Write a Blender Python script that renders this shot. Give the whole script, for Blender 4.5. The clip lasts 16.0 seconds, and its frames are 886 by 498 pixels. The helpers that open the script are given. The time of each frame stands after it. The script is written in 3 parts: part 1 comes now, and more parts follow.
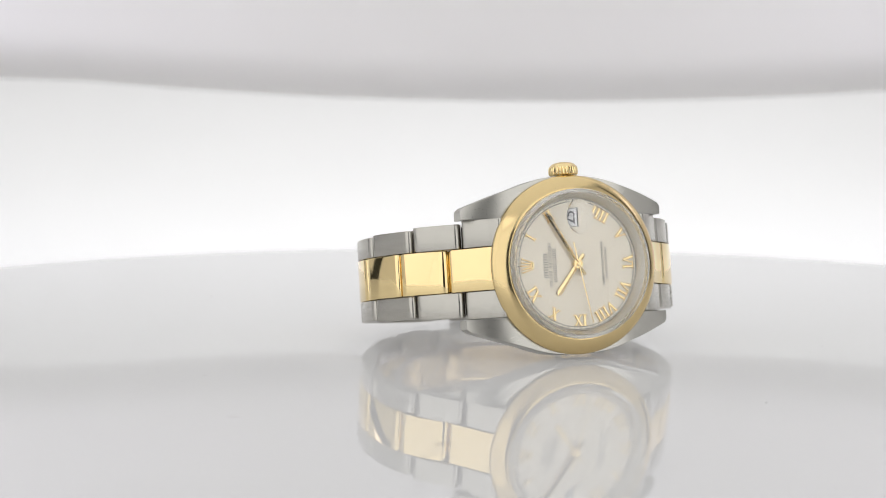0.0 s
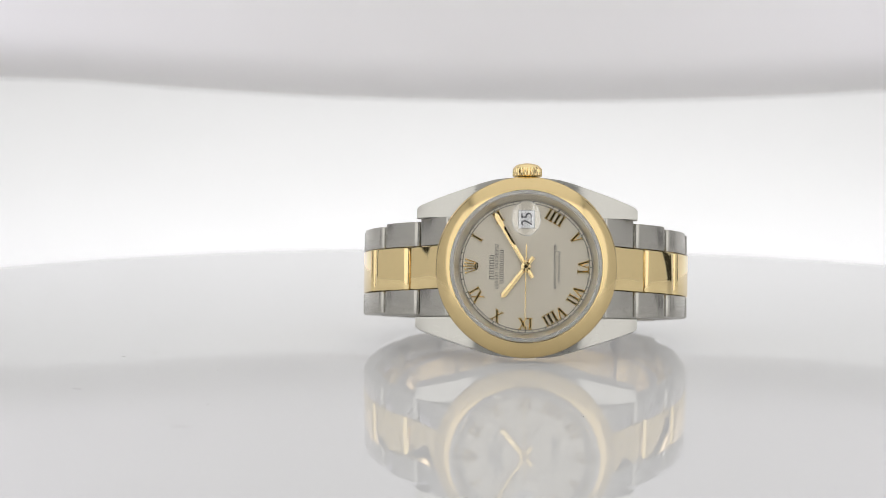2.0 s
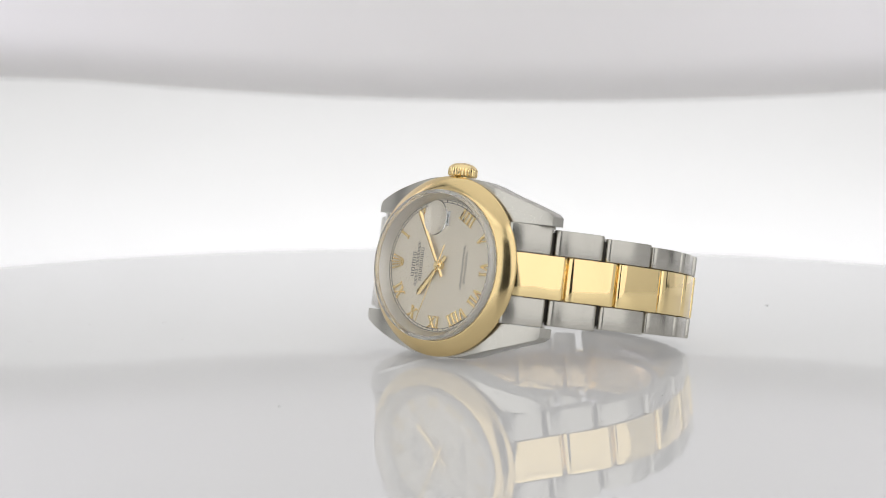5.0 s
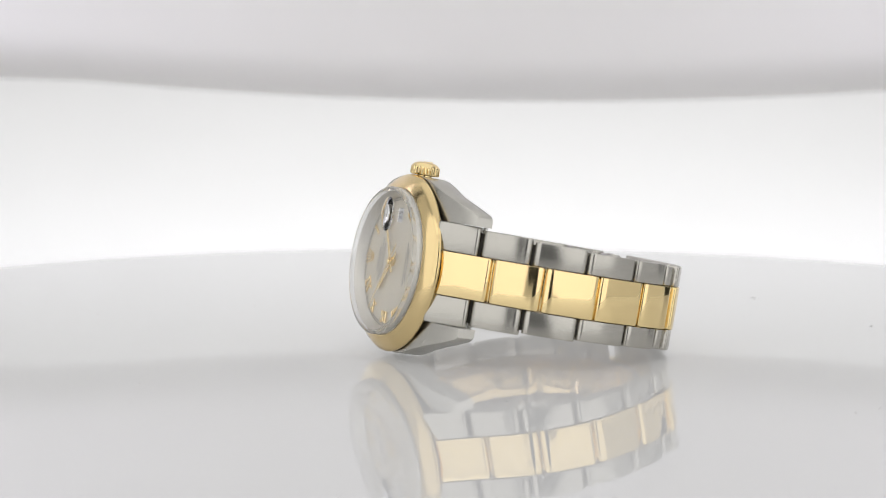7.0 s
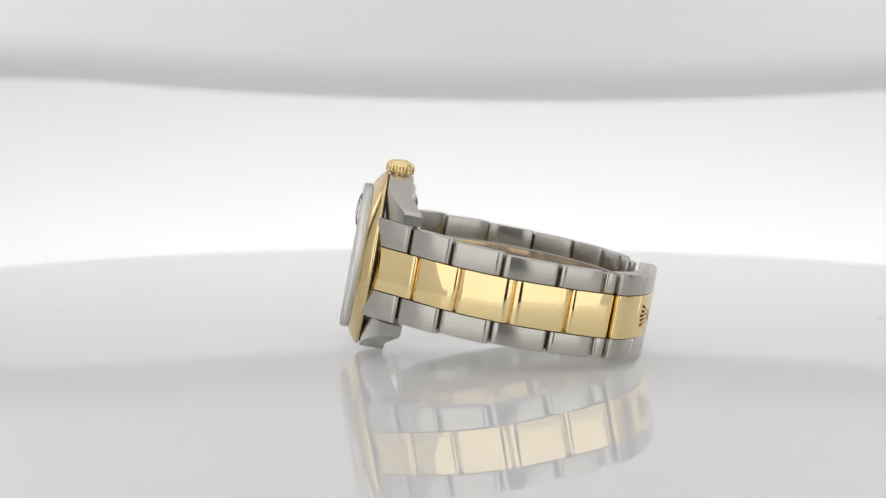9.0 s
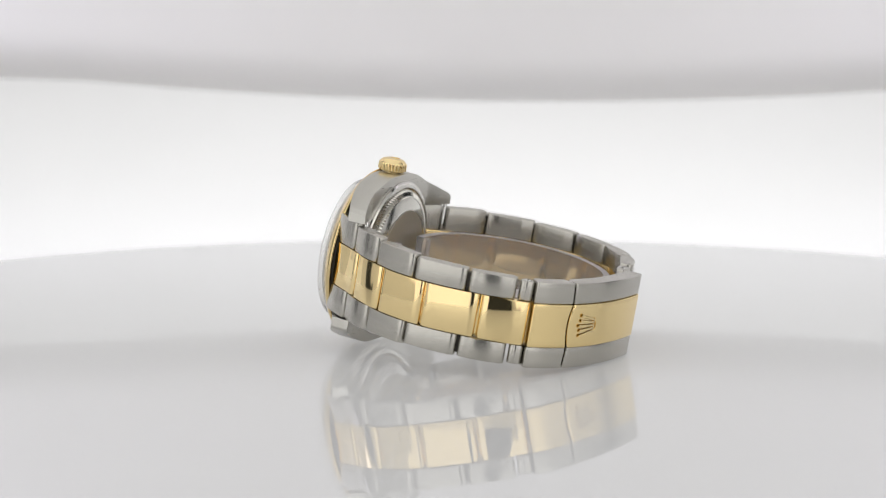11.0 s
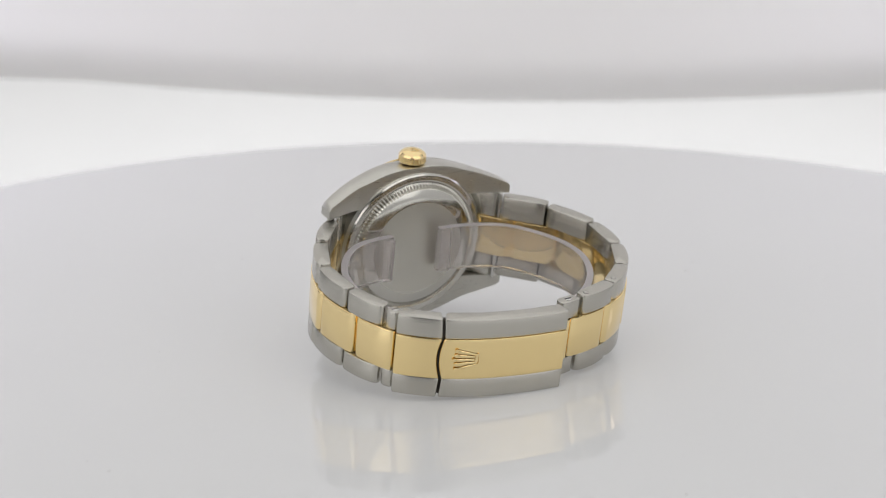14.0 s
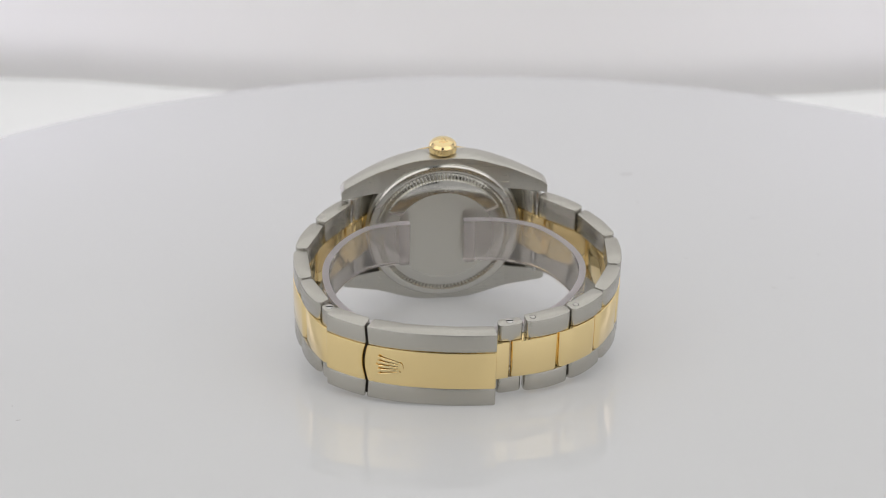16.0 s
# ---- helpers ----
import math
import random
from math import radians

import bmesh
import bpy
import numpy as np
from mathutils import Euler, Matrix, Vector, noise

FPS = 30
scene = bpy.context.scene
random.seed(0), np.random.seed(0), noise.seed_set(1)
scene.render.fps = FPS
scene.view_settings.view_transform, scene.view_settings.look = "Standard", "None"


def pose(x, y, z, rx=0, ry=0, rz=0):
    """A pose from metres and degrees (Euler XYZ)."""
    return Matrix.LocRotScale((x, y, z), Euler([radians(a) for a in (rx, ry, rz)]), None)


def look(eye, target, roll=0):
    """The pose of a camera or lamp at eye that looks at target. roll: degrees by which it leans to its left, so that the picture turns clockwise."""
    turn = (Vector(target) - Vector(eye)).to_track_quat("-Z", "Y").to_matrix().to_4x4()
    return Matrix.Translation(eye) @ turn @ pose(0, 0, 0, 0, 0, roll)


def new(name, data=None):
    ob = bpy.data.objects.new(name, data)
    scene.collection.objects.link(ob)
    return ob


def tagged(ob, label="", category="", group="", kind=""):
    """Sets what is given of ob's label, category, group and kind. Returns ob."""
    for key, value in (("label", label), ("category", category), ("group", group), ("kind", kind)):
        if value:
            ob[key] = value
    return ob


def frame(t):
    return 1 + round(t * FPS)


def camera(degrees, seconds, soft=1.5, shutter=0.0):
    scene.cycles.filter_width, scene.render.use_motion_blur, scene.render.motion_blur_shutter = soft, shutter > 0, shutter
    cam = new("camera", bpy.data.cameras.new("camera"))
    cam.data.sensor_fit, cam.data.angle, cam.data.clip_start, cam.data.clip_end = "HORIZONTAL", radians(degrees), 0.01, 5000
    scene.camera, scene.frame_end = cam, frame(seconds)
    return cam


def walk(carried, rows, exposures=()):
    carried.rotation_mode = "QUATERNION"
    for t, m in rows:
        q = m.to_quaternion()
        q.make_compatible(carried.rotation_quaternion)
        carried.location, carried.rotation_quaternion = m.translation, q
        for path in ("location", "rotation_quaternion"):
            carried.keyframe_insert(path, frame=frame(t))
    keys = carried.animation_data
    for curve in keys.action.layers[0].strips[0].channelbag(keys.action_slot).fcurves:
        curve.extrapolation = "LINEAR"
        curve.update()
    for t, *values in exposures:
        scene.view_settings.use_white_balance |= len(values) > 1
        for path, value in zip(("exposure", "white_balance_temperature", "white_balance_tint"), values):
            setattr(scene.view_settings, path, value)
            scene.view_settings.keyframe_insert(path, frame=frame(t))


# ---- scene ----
MM = 0.001
SECONDS = 16.0

# ---------- camera: it stands still before the turntable ----------
cam = camera(23.855, SECONDS, soft=1.0)
cam.data.dof.use_dof = True
cam.data.dof.focus_distance = 0.425
cam.data.dof.aperture_fstop = 20.0
EYE = pose(0.0, -0.44115, 0.06744, 83.838, -0.253, 1.327)
walk(cam, [(0.0, EYE), (SECONDS, EYE)])

# ---------- light ----------
world = bpy.data.worlds.new("dim_room")
scene.world = world
world.use_nodes = True
world.node_tree.nodes["Background"].inputs[0].default_value = (0.9, 0.95, 1.0, 1)
world.node_tree.nodes["Background"].inputs[1].default_value = 0.035


def area_light(name, m, sx, sy, watts, colour=(1, 1, 1)):
    data = bpy.data.lights.new(name, "AREA")
    data.shape, data.size, data.size_y = "RECTANGLE", sx, sy
    data.energy, data.color = watts, colour
    ob = new(name, data)
    ob.matrix_world = m
    return ob


area_light("ceiling_softbox", look((0, -0.12, 0.63), (0, -0.12, 0)), 0.90, 0.90, 1.08, (0.995, 0.99, 0.985))
area_light("front_softbox_a", look((-0.31, -0.37, 0.22), (0, 0, 0.05)), 0.56, 0.60, 0.80, (0.995, 0.99, 0.99))
area_light("front_softbox_b", look((0.31, -0.37, 0.22), (0, 0, 0.05)), 0.56, 0.60, 0.80, (0.995, 0.99, 0.99))
area_light("hood_lamp_a", look((-0.215, 0.125, 0.150), (-0.150, 0.235, 0.065)), 0.14, 0.09, 0.080, (0.82, 0.785, 1.0))
area_light("hood_lamp_b", look((0.215, 0.125, 0.150), (0.160, 0.235, 0.065)), 0.14, 0.09, 0.072, (0.82, 0.785, 1.0))


# ---------- materials ----------
def material(name, colour, rough=0.5, metal=0.0, grain=0.0, grain_scale=400.0, stretch=(1, 1, 1), vary=0.05,
             bump=0.0, coat=0.0, ior=1.5, transmission=0.0, glow=0.0, brushed=0.0):
    m = bpy.data.materials.new(name)
    m.use_nodes = True
    nt = m.node_tree
    b = nt.nodes["Principled BSDF"]
    b.inputs["Base Color"].default_value = (*colour, 1)
    b.inputs["Roughness"].default_value = rough
    b.inputs["Metallic"].default_value = metal
    b.inputs["IOR"].default_value = ior
    b.inputs["Coat Weight"].default_value = coat
    b.inputs["Transmission Weight"].default_value = transmission
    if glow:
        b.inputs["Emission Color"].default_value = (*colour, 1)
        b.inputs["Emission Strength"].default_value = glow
    if transmission:
        return m
    if brushed:
        # fine lines along the bracelet spread the light across its width
        b.inputs["Anisotropic"].default_value = brushed
        across = nt.nodes.new("ShaderNodeVectorTransform")
        across.vector_type, across.convert_from, across.convert_to = "VECTOR", "OBJECT", "WORLD"
        across.inputs[0].default_value = (0.06, 0.04, 1.0)
        nt.links.new(across.outputs[0], b.inputs["Tangent"])
    tc = nt.nodes.new("ShaderNodeTexCoord")
    mp = nt.nodes.new("ShaderNodeMapping")
    mp.inputs["Scale"].default_value = stretch
    nt.links.new(tc.outputs["Object"], mp.inputs[0])
    fine = nt.nodes.new("ShaderNodeTexNoise")
    fine.inputs["Scale"].default_value = grain_scale
    fine.inputs["Detail"].default_value = 4
    nt.links.new(mp.outputs[0], fine.inputs["Vector"])
    broad = nt.nodes.new("ShaderNodeTexNoise")
    broad.inputs["Scale"].default_value = min(60.0, grain_scale * 0.3)
    nt.links.new(tc.outputs["Object"], broad.inputs["Vector"])
    # colour: broad stain and fine grain
    ramp = nt.nodes.new("ShaderNodeMapRange")
    ramp.inputs[3].default_value, ramp.inputs[4].default_value = 1 - vary, 1 + vary
    nt.links.new(broad.outputs[0], ramp.inputs[0])
    mix = nt.nodes.new("ShaderNodeMix")
    mix.data_type, mix.blend_type = "RGBA", "MULTIPLY"
    mix.inputs[0].default_value = 1.0
    mix.inputs[6].default_value = (*colour, 1)
    nt.links.new(ramp.outputs[0], mix.inputs[7])
    nt.links.new(mix.outputs[2], b.inputs["Base Color"])
    if grain:
        rr = nt.nodes.new("ShaderNodeMapRange")
        rr.inputs[3].default_value, rr.inputs[4].default_value = max(0.0, rough - grain), rough + grain
        nt.links.new(fine.outputs[0], rr.inputs[0])
        nt.links.new(rr.outputs[0], b.inputs["Roughness"])
    if bump:
        bp = nt.nodes.new("ShaderNodeBump")
        bp.inputs["Strength"].default_value = bump
        bp.inputs["Distance"].default_value = 0.00005
        nt.links.new(fine.outputs[0], bp.inputs["Height"])
        nt.links.new(bp.outputs[0], b.inputs["Normal"])
    return m


STEEL = material("brushed_steel", (0.51, 0.493, 0.447), 0.27, 1, 0.008, 9000, (0.012, 0.012, 1), 0.05, 0.0, brushed=0.85)
STEEL_TOP = material("satin_steel", (0.55, 0.536, 0.490), 0.28, 1, 0.02, 6000, (0.03, 1, 1), 0.03, 0.0)
POLISHED = material("polished_steel", (0.66, 0.65, 0.63), 0.05, 1, 0.02, 600, (1, 1, 1), 0.04)
BACK_RING = material("soft_polished_steel", (0.63, 0.615, 0.57), 0.13, 1, 0.03, 600, (1, 1, 1), 0.04)
BACK = material("satin_back_steel", (0.60, 0.585, 0.532), 0.33, 1, 0.06, 1500, (1, 1, 0.1), 0.05, 0.06)
GOLD_BEZEL = material("softly_polished_gold", (0.76, 0.59, 0.305), 0.15, 1, 0.03, 900, (1, 1, 1), 0.04)
GOLD = material("polished_gold", (0.93, 0.735, 0.385), 0.07, 1, 0.02, 500, (1, 1, 1), 0.04)
GOLD_SATIN = material("satin_gold", (0.91, 0.715, 0.365), 0.2, 1, 0.05, 5000, (0.04, 0.04, 1), 0.04, 0.03)
DIAL = material("champagne_silver_dial", (0.77, 0.712, 0.59), 0.31, 0.3, 0.05, 1200, (1, 1, 0.2), 0.03)
INK = material("dark_print", (0.07, 0.07, 0.075), 0.5)
WHITE_CARD = material("white_date_disc", (0.82, 0.82, 0.82), 0.5)
SAPPHIRE = material("clear_sapphire", (1, 1, 1), 0.0, ior=1.52, transmission=1)


def thin_glass(name, straight):
    """A flat pane: it lets light straight through and mirrors by its angle."""
    m = bpy.data.materials.new(name)
    m.use_nodes = True
    nt = m.node_tree
    nt.nodes.remove(nt.nodes["Principled BSDF"])
    clear, gloss = nt.nodes.new("ShaderNodeBsdfTransparent"), nt.nodes.new("ShaderNodeBsdfGlossy")
    gloss.inputs["Roughness"].default_value = 0.0
    slant = nt.nodes.new("ShaderNodeLayerWeight")
    slant.inputs["Blend"].default_value = 0.5
    power = nt.nodes.new("ShaderNodeMath")
    power.operation = "POWER"
    power.inputs[1].default_value = 5.0
    angle = nt.nodes.new("ShaderNodeMath")
    angle.operation = "MULTIPLY_ADD"
    angle.inputs[1].default_value, angle.inputs[2].default_value = 1 - straight, straight
    nt.links.new(slant.outputs["Facing"], power.inputs[0])
    nt.links.new(power.outputs[0], angle.inputs[0])
    mix = nt.nodes.new("ShaderNodeMixShader")
    nt.links.new(angle.outputs[0], mix.inputs[0])
    nt.links.new(clear.outputs[0], mix.inputs[1])
    nt.links.new(gloss.outputs[0], mix.inputs[2])
    nt.links.new(mix.outputs[0], nt.nodes["Material Output"].inputs["Surface"])
    return m


CRYSTAL = thin_glass("clear_crystal", 0.045)
ACRYLIC = material("clear_plastic", (0.84, 0.81, 0.80), 0.14, ior=1.17, transmission=0.88)
ACRYLIC_EDGE = material("frosted_plastic_edge", (0.72, 0.68, 0.68), 0.5, ior=1.25, transmission=0.55)
CRYSTAL_RIM = material("frosted_crystal_rim", (0.93, 0.93, 0.92), 0.22, ior=1.16, transmission=0.85)
REHAUT = material("polished_flange_steel", (0.68, 0.655, 0.60), 0.34, 1, 0.04, 1500, (1, 1, 1), 0.04)
DARK = material("dark_gap", (0.04, 0.035, 0.03), 0.5, 0.6)
# the disc's emission stands in for light from below and fills contact shade
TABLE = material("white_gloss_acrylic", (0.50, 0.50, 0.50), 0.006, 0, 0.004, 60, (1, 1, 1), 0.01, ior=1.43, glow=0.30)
DUST = material("grey_dust", (0.40, 0.39, 0.38), 0.9)
TENT = material("white_tent_cloth", (0.82, 0.82, 0.82), 0.8, 0, 0.05, 120, (1, 1, 1), 0.03, 0.1)
VALANCE = material("matt_white_hood", (0.88, 0.865, 0.85), 0.6, 0, 0.05, 30, (1, 1, 1), 0.03)
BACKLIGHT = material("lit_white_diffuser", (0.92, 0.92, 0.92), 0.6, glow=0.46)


def glow_fall_off(m, centre, reach, dim, bright):
    """Paints a hot spot into the diffuser's emission; no lamp stands behind it."""
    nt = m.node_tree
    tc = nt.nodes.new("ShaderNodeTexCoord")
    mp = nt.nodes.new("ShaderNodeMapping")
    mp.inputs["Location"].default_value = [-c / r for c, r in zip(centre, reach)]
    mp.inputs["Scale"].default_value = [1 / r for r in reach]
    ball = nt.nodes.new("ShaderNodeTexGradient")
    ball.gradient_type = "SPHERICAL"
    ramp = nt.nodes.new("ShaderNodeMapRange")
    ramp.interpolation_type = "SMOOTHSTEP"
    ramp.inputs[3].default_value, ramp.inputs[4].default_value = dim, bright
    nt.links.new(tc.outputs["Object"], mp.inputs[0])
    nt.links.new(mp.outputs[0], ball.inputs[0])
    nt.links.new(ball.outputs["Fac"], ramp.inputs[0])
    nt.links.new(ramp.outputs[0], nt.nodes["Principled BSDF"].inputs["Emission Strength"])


glow_fall_off(BACKLIGHT, (0.01, 0.0, -0.26), (0.48, 1.0, 0.17), 0.25, 0.605)
# the hood is padded cloth through which some light seeps
for name, value in (("Subsurface Weight", 0.7), ("Subsurface Scale", 0.012), ("Subsurface Radius", (1, 1, 1))):
    VALANCE.node_tree.nodes["Principled BSDF"].inputs[name].default_value = value


# ---------- building helpers ----------
def finish(bm, name, mat, angle=35):
    bmesh.ops.recalc_face_normals(bm, faces=bm.faces)
    me = bpy.data.meshes.new(name)
    bm.to_mesh(me)
    bm.free()
    me.materials.append(mat)
    me.shade_smooth()
    me.set_sharp_from_angle(angle=radians(angle))
    return me


def part(name, bm, mat, parent, label="", angle=35):
    ob = new(name, finish(bm, name, mat, angle))
    ob.parent = parent
    if label:
        tagged(ob, label)
    return ob


def lathe(profile, n=96, bm=None):
    """Turned about the dial's axis (y): profile of (radius, y) in mm."""
    bm = bm or bmesh.new()
    rings = []
    for r, y in profile:
        if r < 1e-6:
            rings.append([bm.verts.new((0, y * MM, 0))])
        else:
            rings.append([bm.verts.new((r * MM * math.cos(2 * math.pi * k / n), y * MM, r * MM * math.sin(2 * math.pi * k / n)))
                          for k in range(n)])
    for a, b in zip(rings, rings[1:]):
        for k in range(n):
            l = (k + 1) % n
            if len(a) == 1 and len(b) > 1:
                bm.faces.new((a[0], b[k], b[l]))
            elif len(b) == 1 and len(a) > 1:
                bm.faces.new((a[k], b[0], a[l]))
            elif len(a) > 1:
                bm.faces.new((a[k], b[k], b[l], a[l]))
    return bm


def inset(outline, d):
    out = []
    n = len(outline)
    area = sum(outline[k][0] * outline[(k + 1) % n][1] - outline[(k + 1) % n][0] * outline[k][1] for k in range(n))
    s = 1 if area > 0 else -1
    for k in range(n):
        p, q, r = Vector(outline[k - 1]), Vector(outline[k]), Vector(outline[(k + 1) % n])
        e, f = (q - p).normalized(), (r - q).normalized()
        v = Vector((-e.y - f.y, e.x + f.x)) * s
        out.append(tuple(q + v.normalized() * d) if v.length > 1e-6 else tuple(q))
    return out


def prism(outline, lo, hi, bevel=0.15, place=None, bm=None, slices=1):
    """An outline (mm) raised from lo to hi with rounded rims. place(a, b, h) gives the point."""
    bm = bm or bmesh.new()
    place = place or (lambda a, b, h: (a, b, h))
    if bevel:
        small, mid = inset(outline, bevel), inset(outline, bevel * 0.3)
        levels = [(small, lo), (mid, lo + bevel * 0.3), *[(outline, lo + bevel + (hi - lo - 2 * bevel) * k / slices) for k in range(slices + 1)], (mid, hi - bevel * 0.3), (small, hi)]
    else:
        levels = [(outline, lo), (outline, hi)]
    rings = [[bm.verts.new(Vector(place(a, b, h)) * MM) for a, b in o] for o, h in levels]
    n = len(outline)
    for a, b in zip(rings, rings[1:]):
        for k in range(n):
            l = (k + 1) % n
            bm.faces.new((a[k], a[l], b[l], b[k]))
    bm.faces.new(rings[0])
    bm.faces.new(rings[-1])
    return bm


class Path:
    """A smooth line through points in the plan of the bracelet, measured along its length."""

    def __init__(self, pts):
        pts = [Vector(p) for p in pts]
        ext = [2 * pts[0] - pts[1], *pts, 2 * pts[-1] - pts[-2]]
        line = []
        for k in range(1, len(ext) - 2):
            p0, p1, p2, p3 = ext[k - 1:k + 3]
            for u in np.linspace(0, 1, 16, endpoint=False):
                line.append(0.5 * (2 * p1 + (p2 - p0) * u + (2 * p0 - 5 * p1 + 4 * p2 - p3) * u ** 2 + (3 * p1 - p0 - 3 * p2 + p3) * u ** 3))
        line.append(pts[-1])
        self.p = np.array([tuple(v) for v in line])
        self.s = np.r_[0, np.cumsum(np.linalg.norm(np.diff(self.p, axis=0), axis=1))]

    def near(self, x, y):
        return float(self.s[np.argmin(((self.p - (x, y)) ** 2).sum(1))])

    def at(self, s, off=0.0):
        x, y = np.interp(s, self.s, self.p[:, 0]), np.interp(s, self.s, self.p[:, 1])
        a = np.array([np.interp(s - 0.6, self.s, self.p[:, 0]), np.interp(s - 0.6, self.s, self.p[:, 1])])
        b = np.array([np.interp(s + 0.6, self.s, self.p[:, 0]), np.interp(s + 0.6, self.s, self.p[:, 1])])
        d = (b - a) / np.linalg.norm(b - a)
        side = np.array([d[1], -d[0]])
        if side @ (np.array([x, y]) - (0, 30)) < 0:
            side = -side
        return (x + side[0] * off, y + side[1] * off)


def link_outline(path, s0, s1, thick, dome=0.3, rc=0.7, lift=0.0, follow=False, along=None):
    """The plan of one link: a domed face, round shoulders, a flat inner side. follow: it bends with the path."""
    a, b = Vector(path.at(s0)), Vector(path.at(s1))
    d = (b - a).normalized()
    mid = Vector(path.at((s0 + s1) / 2, 1.0)) - Vector(path.at((s0 + s1) / 2))
    n = Vector((d.y, -d.x))
    if n.dot(mid) < 0:
        n = -n
    length = (b - a).length
    rl = along or rc

    def put(u, v):
        if follow:
            return path.at(s0 + (s1 - s0) * u / length, lift + v)
        return tuple(a + d * u + n * (lift + v))
    pts = []
    for q in np.linspace(180, 90, 9):
        pts.append(put(rl + rl * math.cos(radians(q)), -rc + rc * math.sin(radians(q))))
    for u in np.linspace(0, 1, 9)[1:-1]:
        pts.append(put(rl + (length - 2 * rl) * u, dome * (1 - (2 * u - 1) ** 2)))
    for q in np.linspace(90, 0, 9):
        pts.append(put(length - rl + rl * math.cos(radians(q)), -rc + rc * math.sin(radians(q))))
    ri = 0.55
    pts += [put(length - 0.25, -thick + ri), put(length - 0.25 - ri * 0.4, -thick + ri * 0.3), put(length - 0.25 - ri, -thick)]
    pts += [put(length * u, -thick) for u in (0.7, 0.5, 0.3)]
    pts += [put(0.25 + ri, -thick), put(0.25 + ri * 0.4, -thick + ri * 0.3), put(0.25, -thick + ri)]
    return pts


# ---------- how the table turns and tips ----------
PIVOT = (0.0, 0.00276, 0.01498)


def tip(t):
    """Degrees by which the table has tipped towards the camera."""
    u = t - 10.72
    if u < -0.25:
        return 0.0
    if u < 0.25:
        return 3.05 * (u + 0.25) ** 2
    return 3.05 * u


def table_pose(t):
    turn = -12.19 * (t - 1.5)
    return pose(*PIVOT) @ pose(0, 0, 0, tip(t)) @ pose(*[-v for v in PIVOT]) @ pose(0, 0, 0, 0, 0, turn)


TIMES = [k * 0.25 for k in range(65)]
DIAL_POSE = pose(0.0099054, -0.0255108, 0.0192186) @ pose(0, 0, 0, -10.272, 0, 4.4)
REST = Vector((0, 0.006, -0.018))
WATCH_BASE = DIAL_POSE @ Matrix.Translation(REST)


# ---------- the setting ----------
def panel(name, size, m, mat, label):
    bm = bmesh.new()
    bmesh.ops.create_cube(bm, size=1, matrix=Matrix.Diagonal((*size, 1)))
    ob = new(name, finish(bm, name, mat))
    ob.matrix_world = m
    return tagged(ob, label, "wall", kind="structure")


def build_tent():
    panel("floor", (1.02, 1.12, 0.02), pose(0, -0.10, -0.26), TENT, "white cloth floor under the turntable")
    panel("wall_west", (0.02, 0.84, 0.90), pose(-0.52, -0.25, 0.20), TENT, "white cloth side wall of the light tent")
    panel("wall_east", (0.02, 0.84, 0.90), pose(0.52, -0.25, 0.20), TENT, "white cloth side wall of the light tent")
    panel("ceiling", (1.06, 1.12, 0.02), pose(0, -0.10, 0.66), TENT, "white cloth roof of the light tent")
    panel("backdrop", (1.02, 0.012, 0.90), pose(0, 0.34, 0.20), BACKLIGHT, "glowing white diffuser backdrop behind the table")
    panel("wall_west_b", (0.012, 0.084, 0.90), pose(-0.515, 0.291, 0.20), TENT, "white cloth return beside the backdrop")
    panel("wall_east_b", (0.012, 0.084, 0.90), pose(0.515, 0.291, 0.20), TENT, "white cloth return beside the backdrop")
    # the front wall leaves a wide opening for the camera
    panel("wall_south_a", (0.395, 0.02, 0.90), pose(-0.3125, -0.66, 0.20), TENT, "white cloth front wall of the light tent")
    panel("wall_south_b", (0.395, 0.02, 0.90), pose(0.3125, -0.66, 0.20), TENT, "white cloth front wall of the light tent")
    panel("wall_south_c", (0.23, 0.02, 0.15), pose(0, -0.66, 0.575), TENT, "white cloth above the camera opening")
    panel("wall_south_d", (0.23, 0.02, 0.06), pose(0, -0.66, -0.22), TENT, "white cloth below the camera opening")
    # hood whose lower lip sags in the middle
    bm = bmesh.new()
    n, cols = 48, []
    for k in range(n + 1):
        x = -0.36 + 0.72 * k / n
        lip = 0.0415 + 0.0065 * min(1.0, ((x - 0.01) / 0.15) ** 2) + 0.02 * max(0, abs(x) - 0.15)
        y = 0.235
        roll = [(y + 0.018 + 0.018 * math.cos(radians(q)), lip + 0.016 + 0.016 * math.sin(radians(q))) for q in range(180, 331, 10)]
        ring = [(y + 0.010, 0.40), (y, 0.395), (y, lip + 0.03), *roll, (y + 0.036, lip + 0.02), (y + 0.036, 0.395)]
        cols.append([bm.verts.new((x, a, b)) for a, b in ring])
    for a, b in zip(cols, cols[1:]):
        for k in range(len(a)):
            l = (k + 1) % len(a)
            bm.faces.new((a[k], a[l], b[l], b[k]))
    bm.faces.new(cols[0])
    bm.faces.new(cols[-1])
    hood = new("hood", finish(bm, "hood", VALANCE))
    tagged(hood, "pale grey hood panel hanging over the table's back edge", "panel", kind="structure")


